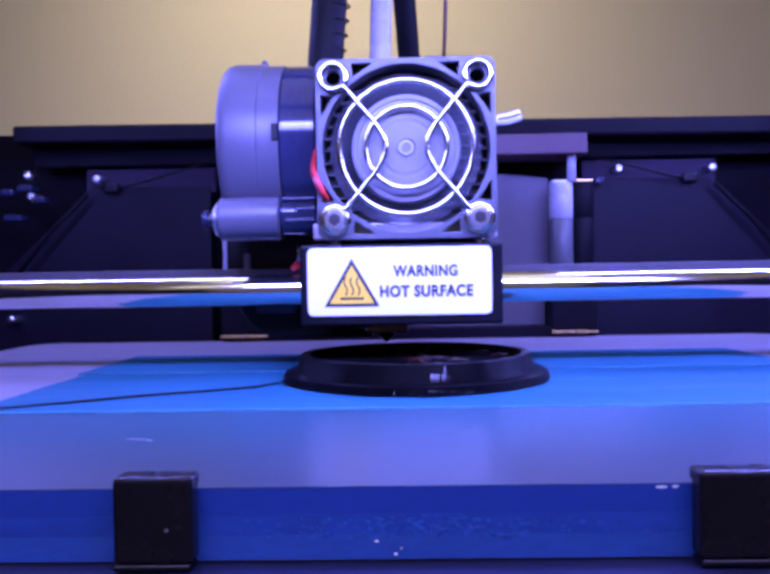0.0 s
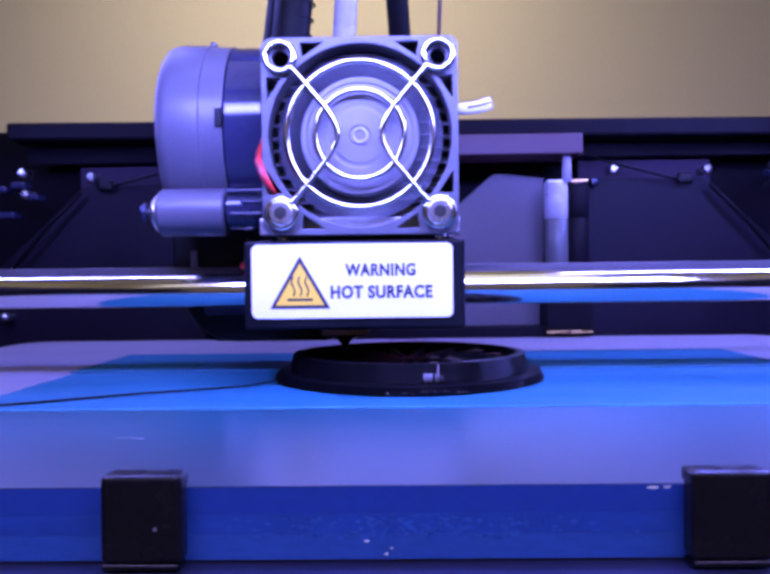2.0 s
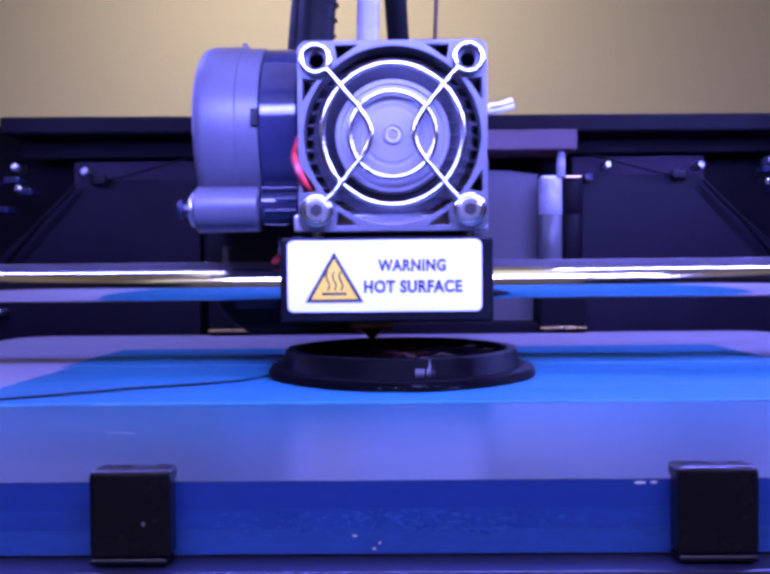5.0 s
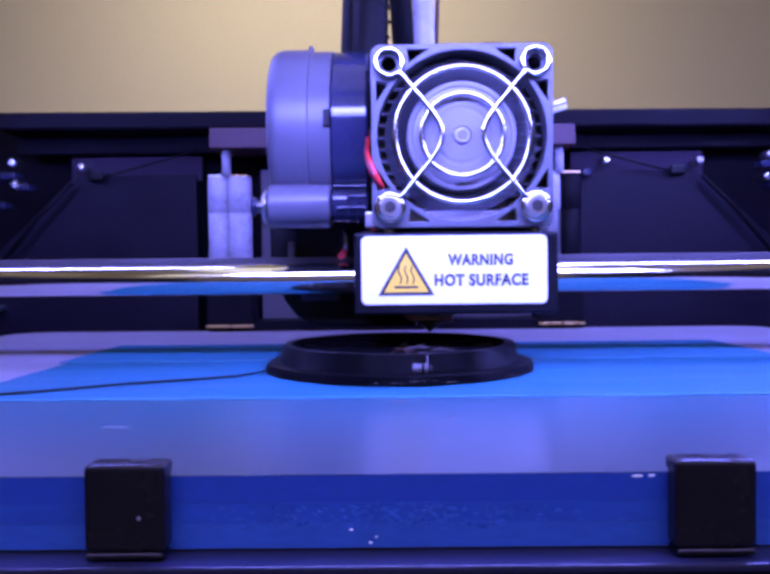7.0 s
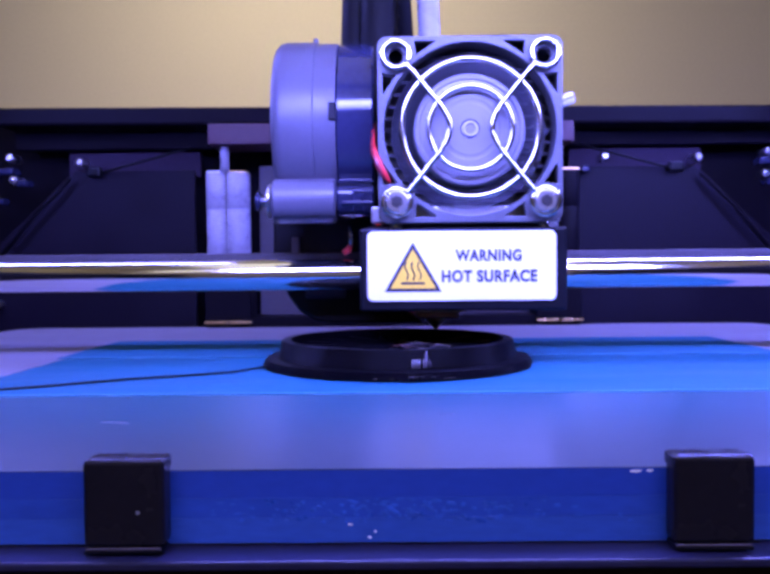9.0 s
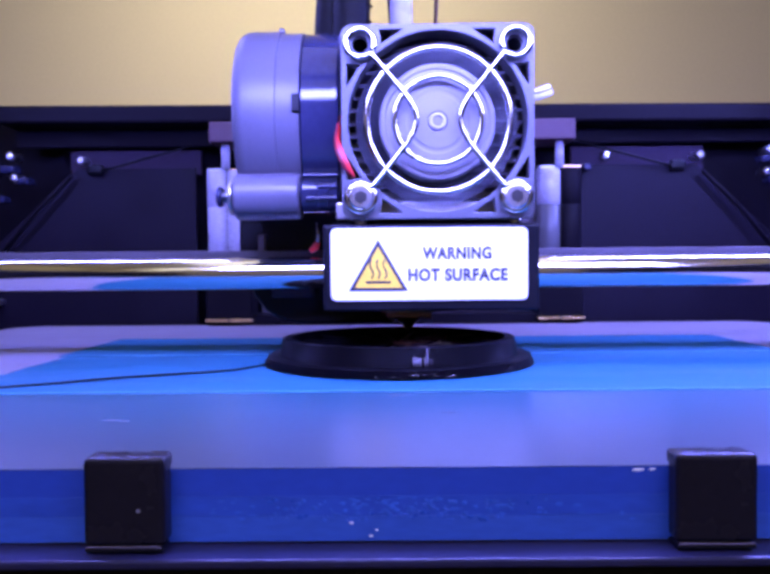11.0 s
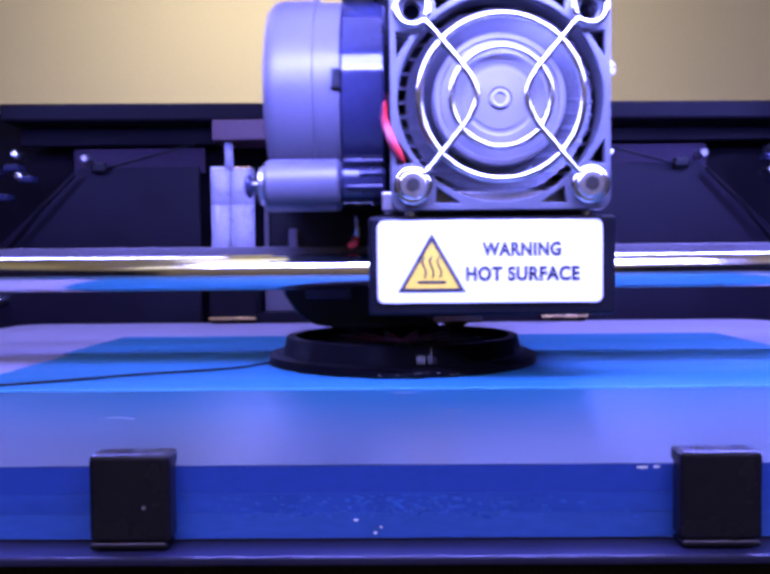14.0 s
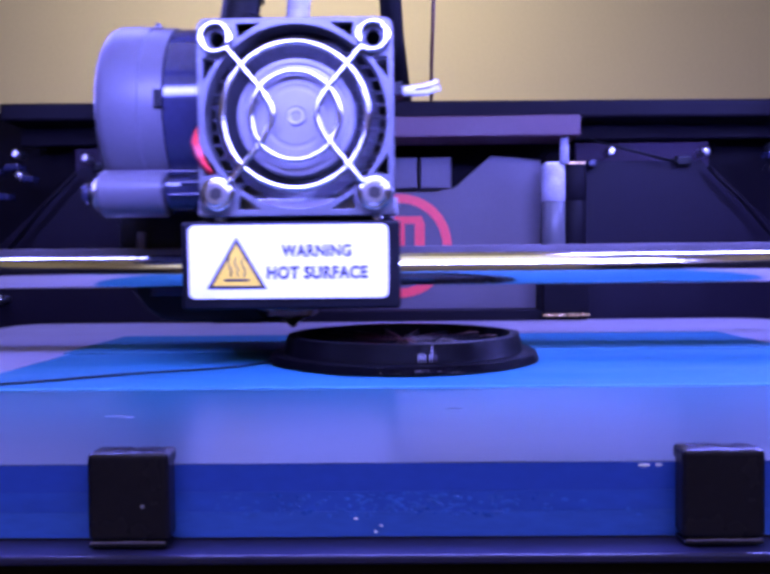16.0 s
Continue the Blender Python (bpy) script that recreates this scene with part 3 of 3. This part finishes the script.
# ---- print head ----
def print_head():
    h = thing("print_head", "grey and black extruder head with wire guarded fan and warning label", "print head")
    # fan
    outer = rounded(-2.0, 2.0, -2.02, 2.0, 0.22)
    holes = [circle(0, 0, 1.87, 72)]
    for sx in (-1, 1):
        for sz in (-1, 1):
            holes.append([(sx * 0.74, sz * 1.89), (sx * 1.2, sz * 1.89), (sx * 1.16, sz * 1.6)])
            holes.append([(sx * 1.89, sz * 0.74), (sx * 1.89, sz * 1.2), (sx * 1.6, sz * 1.16)])
            holes.append(circle(sx * 1.6, sz * 1.58, 0.17, 20))
    fan = part("cooling_fan", sheet([outer] + holes, 0.22, 0.42, 0.02), M_FAN, h, "square dark grey plastic cooling fan", smooth=30)
    duct = sheet([circle(0, 0, 1.95, 64), circle(0, 0, 1.875, 64)], 0.42, 0.81)
    part("fan_duct", duct, M_FAN, fan, smooth=30)
    part("rear_flange", sheet([outer, circle(0, 0, 1.93, 72)], 0.82, 1.01, 0.02), M_BLACK, fan)
    hubp = [(0.0, 0.26), (0.12, 0.26), (0.13, 0.30), (0.2, 0.30), (0.22, 0.27), (0.55, 0.275), (0.58, 0.29), (0.64, 0.29), (0.67, 0.275), (0.84, 0.28), (0.9, 0.33), (1.08, 0.36), (1.11, 0.31), (1.18, 0.31), (1.22, 0.36), (1.22, 1.0)]
    bm, rings = B(), []
    for k in range(64):
        a = k / 64 * math.tau
        rings.append([bm.verts.new((max(r, 0.002) * math.cos(a), y, max(r, 0.002) * math.sin(a))) for r, y in hubp])
    for k in range(64):
        for i in range(len(hubp) - 1):
            bm.faces.new((rings[k][i], rings[k][i + 1], rings[(k + 1) % 64][i + 1], rings[(k + 1) % 64][i]))
    rotor = part("fan_rotor", bm, M_ROTOR, h, "lighter grey fan rotor hub", smooth=25)
    part("hub_ring", sweep(B(), [(x, 0.255, z) for x, z in circle(0, 0, 0.14, 28)], 0.032, 8, True), M_BEARING, rotor, "pale ring round the rotor pin")
    for k in range(9):
        bm, a0 = B(), k / 9 * math.tau
        row = []
        for j in range(7):
            r = 1.2 + 0.52 * j / 6
            pts = []
            for i in range(5):
                a = a0 + 0.16 * j / 6 + 0.62 * i / 4
                pts.append(bm.verts.new((r * math.cos(a), 0.42 + 0.5 * i / 4, r * math.sin(a))))
            row.append(pts)
        for j in range(6):
            for i in range(4):
                bm.faces.new((row[j][i], row[j][i + 1], row[j + 1][i + 1], row[j + 1][i]))
        bmesh.ops.solidify(bm, geom=bm.faces[:], thickness=0.05)
        part("fan_blade", bm, M_BLADE, rotor, smooth=40)
    # guard of bent wire
    guard = part("fan_guard", sweep(B(), [(x, 0.12, z) for x, z in circle(0.0, 0, 1.48, 72)], 0.07, 10, True), M_CHROME, h, "shiny bent wire fan guard")
    part("guard_ring", sweep(B(), [(x, 0.12, z) for x, z in circle(0.0, 0, 0.9, 60)], 0.06, 10, True), M_CHROME, guard)
    for sx in (-1, 1):
        pts = []
        for sz in (1, -1):
            # loop round the corner screw
            seg = [(sx * (1.6 + 0.29 * math.cos(a)), 0.1, sz * (1.58 + 0.29 * math.sin(a))) for a in [radians(225 + 10 + 340 * k / 24) for k in range(25)]]
            seg = seg[::-1]
            diag = [(sx * (1.36 - (1.36 - 0.62) * k / 8), 0.08, sz * (1.36 - (1.36 - 0.46) * k / 8)) for k in range(9)]
            bend = [(sx * (0.62 - 0.17 * math.sin(k / 6 * math.pi / 2)), 0.06, sz * (0.46 * (1 - k / 6))) for k in range(1, 7)]
            run = seg + diag + bend
            pts = run if sz == 1 else pts + run[::-1][1:]
        part("guard_wire", sweep(B(), pts, 0.062, 8), M_CHROME, guard)
        for sz in (1, -1):
            if sz < 0:
                sc = part("screw", rod(B(), (sx * 1.6, -0.02, -1.58), (sx * 1.6, 0.22, -1.58), 0.27, 28, 0.05), M_STEEL, h, "socket head screw")
                part("hex_socket", rod(B(), (sx * 1.6, -0.028, -1.58), (sx * 1.6, 0.05, -1.58), 0.135, 6), M_DARKSTEEL, sc)
                part("spacer", rod(B(), (sx * 1.62, 0.5, -2.3), (sx * 1.62, 0.5, -1.9), 0.12, 16), M_STEEL, h)
    # heat sink and motor behind the fan
    sink = part("heat_sink", box(B(), -1.98, 1.98, 1.95, 2.3, -2.0, 1.95, 0.03), M_ALU, h, "finned aluminium heat sink")
    for k in range(14):
        z = -1.85 + 0.275 * k
        part("fin", box(B(), -1.9, 1.9, 1.06, 1.96, z, z + 0.055), M_DIM, sink)
    # black sheets added to close the gap, so no wall shows through
    gap_cover = part("gap_cover", box(B(), -1.9, 1.9, 0.43, 2.3, 1.92, 1.99, 0.02), M_BLACK, h, "black sheet added between fan and heat sink")
    for x in (-1.99, 1.91):
        part("gap_cover_side", box(B(), x, x + 0.08, 0.43, 2.3, -1.9, 1.9, 0.02), M_BLACK, gap_cover)
    part("motor", box(B(), -2.02, 2.02, 2.3, 5.6, -2.0, 1.9, 0.25, 3), M_BLACK, h, "black stepper motor")
    part("mounting_plate", box(B(), -2.17, 2.07, 0.8, 1.2, -1.98, -1.62, 0.03), M_ALU, h, "bright aluminium mounting plate behind the fan")
    part("latch", box(B(), 0.45, 0.95, 0.5, 1.4, 1.98, 2.1, 0.03), M_BLACK, h)
    # label block
    blk = part("front_block", box(B(), -2.42, 2.12, 0.3, 2.75, -3.95, -2.12, 0.07, 3), M_BLACK, h, "black bar block under the fan")
    lab = part("warning_label", sheet([rounded(-2.255, 1.865, -3.72, -2.2, 0.13)], 0.262, 0.296, 0.008), M_LABEL, blk, "white warning sticker with yellow triangle", smooth=30)
    tri = [(-1.88, -3.52), (-0.64, -3.52), (-1.26, -2.44)]
    inn = [(-1.76, -3.45), (-0.76, -3.45), (-1.26, -2.59)]
    part("triangle_border", sheet([tri, inn], 0.256, 0.262), M_INK, lab)
    part("triangle_field", sheet([inn], 0.258, 0.262), M_YELLOW, lab)
    part("hot_plate_bar", box(B(), -1.52, -1.0, 0.252, 0.257, -3.36, -3.31), M_INK, lab)
    for dx in (-0.14, 0.0, 0.14):
        part("heat_wave", sweep(B(), [(-1.26 + dx + 0.035 * math.sin(k / 10 * math.tau), 0.257, -3.26 + 0.4 * k / 10) for k in range(11)], 0.018, 6), M_INK, lab)
    part("lettering", lettering("WARNING", 0.385, -2.868, 0.262, 1.44, 0.256, 0.262), M_INK, lab)
    part("lettering", lettering("HOT SURFACE", 0.405, -3.322, 0.27, 2.08, 0.256, 0.262), M_INK, lab)
    # carriage round the rods
    part("carriage", box(B(), -2.35, 2.05, 1.4, 6.0, -4.0, -2.0, 0.15, 3), M_BLACK, h)
    # blower on the side, its axis across
    bl = part("blower", sweep(B(), [(-4.48, 3.05, 0.48), (-4.479, 3.05, 0.48), (-4.45, 3.05, 0.48), (-4.36, 3.05, 0.48), (-4.2, 3.05, 0.48), (-3.5, 3.05, 0.48), (-3.48, 3.05, 0.48), (-2.98, 3.05, 0.48)], [1.5, 1.85, 2.0, 2.1, 2.15, 2.15, 2.11, 2.11], 80), M_BLOWER, h, "matt grey round side blower", smooth=35)
    part("blower_cover", rod(B(), (-2.975, 3.05, 0.47), (-2.1, 3.05, 0.47), 2.1, 72, 0.05), M_GLOSS, bl, "glossy black blower cover", smooth=35)
    part("blower_rib", box(B(), -3.62, -3.5, 2.7, 3.5, 2.55, 2.73, 0.04), M_BLOWER, bl)
    part("blower_lug", box(B(), -3.12, -2.96, 0.86, 1.15, 0.35, 0.75, 0.03), M_BLACK, bl)
    part("boss", rod(B(), (-4.46, 1.5, -1.42), (-2.99, 1.5, -1.42), 0.52, 40, 0.05), M_BLOWER, bl, smooth=35)
    part("boss_cover", rod(B(), (-2.985, 1.5, -1.38), (-2.1, 1.5, -1.38), 0.45, 36, 0.06), M_GLOSS, bl, smooth=35)
    for x in (-2.62, -2.4):
        part("cover_rib", rod(B(), (x, 1.5, -1.38), (x + 0.07, 1.5, -1.38), 0.475, 36, 0.01), M_GLOSS, bl)
    for z, x0 in ((-1.0, -2.92), (-1.24, -2.6), (-1.5, -2.85)):
        part("cover_ridge", rod(B(), (x0, 1.06 + 0.12 * abs(z + 1.38), z), (-2.14, 1.06 + 0.12 * abs(z + 1.38), z), 0.06, 14, 0.02), M_GLOSS, bl, smooth=35)
    bolt = part("bolt", rod(B(), (-4.86, 1.5, -1.42), (-4.46, 1.5, -1.42), 0.13, 16, 0.02), M_DARKSTEEL, bl)
    part("bolt_nut", rod(B(), (-4.6, 1.5, -1.42), (-4.49, 1.5, -1.42), 0.40, 6, 0.04), M_STEEL, bolt)
    part("bolt_head", rod(B(), (-4.88, 1.5, -1.42), (-4.76, 1.5, -1.42), 0.24, 20, 0.05), M_GLOSS, bolt)
    # duct below the blower, down to the nozzle
    prof = [(-4.75, -1.5), (-2.2, -1.5), (-1.7, -3.9), (-0.9, -4.42), (-3.2, -4.42), (-3.7, -4.35), (-4.1, -4.1), (-4.4, -3.7), (-4.55, -3.2), (-4.75, -2.7)]
    part("air_duct", sheet([prof], 3.2, 5.8, 0.08), M_BLACK, h, "black moulded air duct", smooth=30)
    part("duct_bracket", box(B(), -4.25, -4.07, 3.0, 3.25, -2.65, -2.2, 0.03), M_PANEL, h)
    part("duct_clip", box(B(), -3.9, -2.9, 2.9, 3.25, -3.75, -3.5, 0.04), M_TRAY, h)
    pin = part("sensor_pin", rod(B(), (-2.72, 2.4, -1.95), (-2.72, 2.4, -2.46), 0.05, 12, 0.01), M_STEEL, h, "thin steel pin under the blower cover")
    part("sensor_wire", sweep(B(), [(-2.72, 2.4, -2.42), (-2.78, 2.4, -2.55), (-2.9, 2.42, -2.62)], [0.06, 0.09, 0.07], 10), M_REDWIRE, pin, "short red wire end")
    # nozzle
    part("heater_shield", sheet([[(-1.55, -4.02), (0.45, -4.02), (0.2, -4.1), (-0.1, -4.14), (-1.1, -4.14), (-1.35, -4.1)]], 2.9, 4.5, 0.02), M_ALU, h, "bright metal heater shield")
    part("heater_block", box(B(), -1.1, 0.0, 3.0, 4.3, -4.3, -4.12, 0.04), M_HEATER, h)
    noz = part("nozzle", sweep(B(), [(-0.57, 3.65, -4.2), (-0.57, 3.65, -4.38), (-0.57, 3.65, -4.4), (-0.57, 3.65, -4.6)], [0.3, 0.3, 0.24, 0.05], 6), M_BRASS, h, "small brass nozzle")
    # wires beside the fan, and the connector
    for m, dx in ((M_REDWIRE, 0.0), (M_DARKRED, -0.07)):
        pts = [(-2.08, 1.3, 0.3), (-2.1, 0.9, 0.0), (-2.11 + dx * 0.2, 0.5, -0.28), (-2.06 + dx * 0.6, 0.22, -0.5), (-1.95 + dx, 0.14, -0.76), (-1.86 + dx * 0.8, 0.14, -0.95), (-1.79 + dx * 0.4, 0.22, -1.09), (-1.79, 0.6, -1.12)]
        part("fan_wire", sweep(B(), pts, 0.055, 10), m, h, "red fan wire" if dx == 0 else "dark red fan wire")
    con = part("lever_mount", box(B(), 2.0, 2.25, 3.85, 4.35, 1.2, 1.55, 0.03), M_BLACK, h)
    part("release_lever", sweep(B(), [(2.15, 4.1, 1.36), (2.5, 4.1, 1.36), (2.85, 4.1, 1.4), (3.16, 4.08, 1.5)], [0.13, 0.15, 0.16, 0.15], 12), M_LABEL, con, "pale release lever")
    part("lever_slot", sweep(B(), [(2.55, 3.95, 1.36), (2.85, 3.945, 1.4), (3.14, 3.935, 1.49)], 0.025, 6), M_INK, con)
    return h, rotor


HEAD_THING, ROTOR = print_head()
HEAD_Z = 0.05197


# ---- cables ----
def cable(name, label, radius, material, ribs=0):
    """A straight length along +z from its foot; ribs wind round it."""
    c = thing(name, label, "cable")
    n = 40
    if ribs:
        part("sleeve", sweep(B(), [(0.42 + 0.1 * math.sin(k / n * 6 + 1), 0.12 * math.cos(k / n * 5), -3 + 32 * k / n) for k in range(n + 1)], radius * 0.58, 14), material, c)
    part("sleeve", sweep(B(), [((-0.44 if ribs else 0) + 0.12 * math.sin(k / n * 5), 0.1 * math.cos(k / n * 4), -3 + 32 * k / n) for k in range(n + 1)], radius * (0.66 if ribs else 1), 16), material, c)
    if ribs:
        m = ribs * 14
        pts = [(-0.44 + (radius * 0.66 + 0.01) * math.cos(k / 14 * math.tau) + 0.12 * math.sin((k / m) * 5), (radius * 0.66 + 0.01) * math.sin(k / 14 * math.tau) + 0.1 * math.cos(k / m * 4), -2.5 + 14 * k / m) for k in range(m + 1)]
        part("spiral_wrap", sweep(B(), pts, 0.03, 6), M_BLACK, c)
    return c


CABLE_A = cable("wire_bundle", "black spiral wrapped wire bundle rising from the head", 0.74, M_SLEEVE, 34)
CABLE_B = cable("filament_tube", "milky white plastic filament guide tube", 0.3, M_TUBE)
back = [(0.3, 17, 38), (0.25, 17.5, 22), (0.4, 18.5, 14), (0.65, 19.6, 10.5), (0.9, 21.2, 8.95), (1.0, 23.2, 8.95), (1.0, 24.6, 7.0), (0.95, 24.8, -10), (0.95, 25, -20)]
POWER = tagged(part("power_cable", sweep(B(), back, 0.4, 16), M_SLEEVE), "black cable draped over the back rim", "cable")
thin = [(2.05, 17.4, 38), (1.95, 18, 22), (1.8, 19, 12), (1.75, 20.2, 9.6), (1.8, 21.5, 8.7), (1.85, 23.4, 8.6), (1.85, 24.3, 6), (1.85, 24.6, -20)]
THIN = tagged(part("thin_wire", sweep(B(), thin, 0.07, 8), M_RUST), "thin brown wire hanging beside the cable", "wire")

# ---- what moves ----
HEAD = [
    (0.0, 0.0038, 0.0825), (0.2, 0.0023, 0.0803), (0.3, -0.0036, 0.0719), (0.5, -0.0034, 0.0746),
    (0.7, -0.0031, 0.0757), (0.8, -0.0002, 0.0804), (1.0, 0.0009, 0.0804), (1.2, -0.0004, 0.0760),
    (1.3, -0.0015, 0.0775), (1.5, -0.0032, 0.0736), (1.7, -0.0024, 0.0724), (1.8, -0.0032, 0.0731),
    (2.0, -0.0046, 0.0685), (2.2, -0.0016, 0.0702), (2.3, -0.0006, 0.0709), (2.5, 0.0028, 0.0693),
    (2.7, 0.0021, 0.0675), (2.8, 0.0024, 0.0689), (3.0, -0.0016, 0.0673), (3.2, -0.0035, 0.0688),
    (3.3, -0.0044, 0.0689), (3.5, 0.0006, 0.0736), (3.7, 0.0039, 0.0791), (3.8, 0.0086, 0.0823),
    (4.0, 0.0031, 0.0793), (4.2, 0.0028, 0.0694), (4.7, 0.0010, 0.0725), (5.2, 0.0050, 0.0745),
    (5.8, 0.0015, 0.0700), (6.3, 0.0042, 0.0690), (6.5, 0.0135, 0.0725), (6.7, 0.0185, 0.0809),
    (6.8, 0.0201, 0.0809), (7.0, 0.0195, 0.0820), (7.2, 0.0203, 0.0826), (7.3, 0.0218, 0.0852),
    (7.5, 0.0205, 0.0868), (7.7, 0.0186, 0.0886), (7.8, 0.0170, 0.0885), (8.0, 0.0195, 0.0898),
    (8.2, 0.0216, 0.0877), (8.3, 0.0205, 0.0877), (8.5, 0.0240, 0.0866), (8.7, 0.0234, 0.0852),
    (8.8, 0.0214, 0.0826), (9.0, 0.0212, 0.0793), (9.2, 0.0186, 0.0785), (9.7, 0.0200, 0.0800),
    (10.2, 0.0175, 0.0825), (10.8, 0.0150, 0.0760), (11.3, 0.0120, 0.0703), (11.5, 0.0127, 0.0718),
    (11.8, 0.0169, 0.0779), (12.0, 0.0201, 0.0763), (12.2, 0.0168, 0.0741), (12.5, 0.0140, 0.0717),
    (12.6, 0.0131, 0.0717), (12.7, 0.0133, 0.0677), (12.8, 0.0106, 0.0593), (12.9, 0.0098, 0.0480),
    (13.0, 0.0105, 0.0401), (13.1, 0.0121, 0.0430), (13.2, 0.0154, 0.0479), (13.3, 0.0210, 0.0567),
    (13.4, 0.0193, 0.0557), (13.5, 0.0154, 0.0537), (13.6, 0.0147, 0.0531), (13.7, 0.0179, 0.0540),
    (13.8, 0.0254, 0.0619), (13.9, 0.0240, 0.0593), (14.0, 0.0229, 0.0535), (14.1, 0.0185, 0.0494),
    (14.2, 0.0161, 0.0471), (14.3, 0.0129, 0.0394), (14.4, 0.0124, 0.0320), (14.5, 0.0139, 0.0319),
    (14.6, 0.0169, 0.0310), (14.7, 0.0209, 0.0319), (14.8, 0.0274, 0.0369), (14.9, 0.0337, 0.0459),
    (15.0, 0.0379, 0.0576), (15.1, 0.0385, 0.0672), (15.2, 0.0360, 0.0726), (15.3, 0.0307, 0.0782),
    (15.4, 0.0242, 0.0843), (15.5, 0.0166, 0.0925), (15.6, 0.0083, 0.0856), (15.7, 0.0008, 0.0855),
    (15.8, -0.0064, 0.0837), (15.9, -0.0117, 0.0731), (16.0, -0.0166, 0.0707),
]


def motions():
    walk(HEAD_THING, [(t, pose(x, y, HEAD_Z)) for t, x, y in HEAD])
    walk(ROTOR, [(k / FPS, pose(0, 0, 0, 0, 80 * k, 0)) for k in range(16 * FPS + 1)])
    walk(GANTRY, [(t, pose(0, y, 0)) for t, x, y in HEAD])
    for ob, sway, dx in ((POWER, 0.15, -0.0005), (THIN, 0.083, 0.0017)):
        walk(ob, [(t, pose(sway * x + dx, 0, 0)) for t, x, y in HEAD])
    for ob, dx, ax in ((CABLE_A, -0.0225, 0.006), (CABLE_B, -0.0058, 0.008)):
        rows = []
        for t, x, y in HEAD:
            foot = Vector((x + dx, y + 0.048, HEAD_Z + 0.016))
            top = Vector((ax, 0.135, 0.40))
            rows.append((t, Matrix.Translation(foot) @ (top - foot).to_track_quat("Z", "Y").to_matrix().to_4x4()))
        walk(ob, rows)


motions()
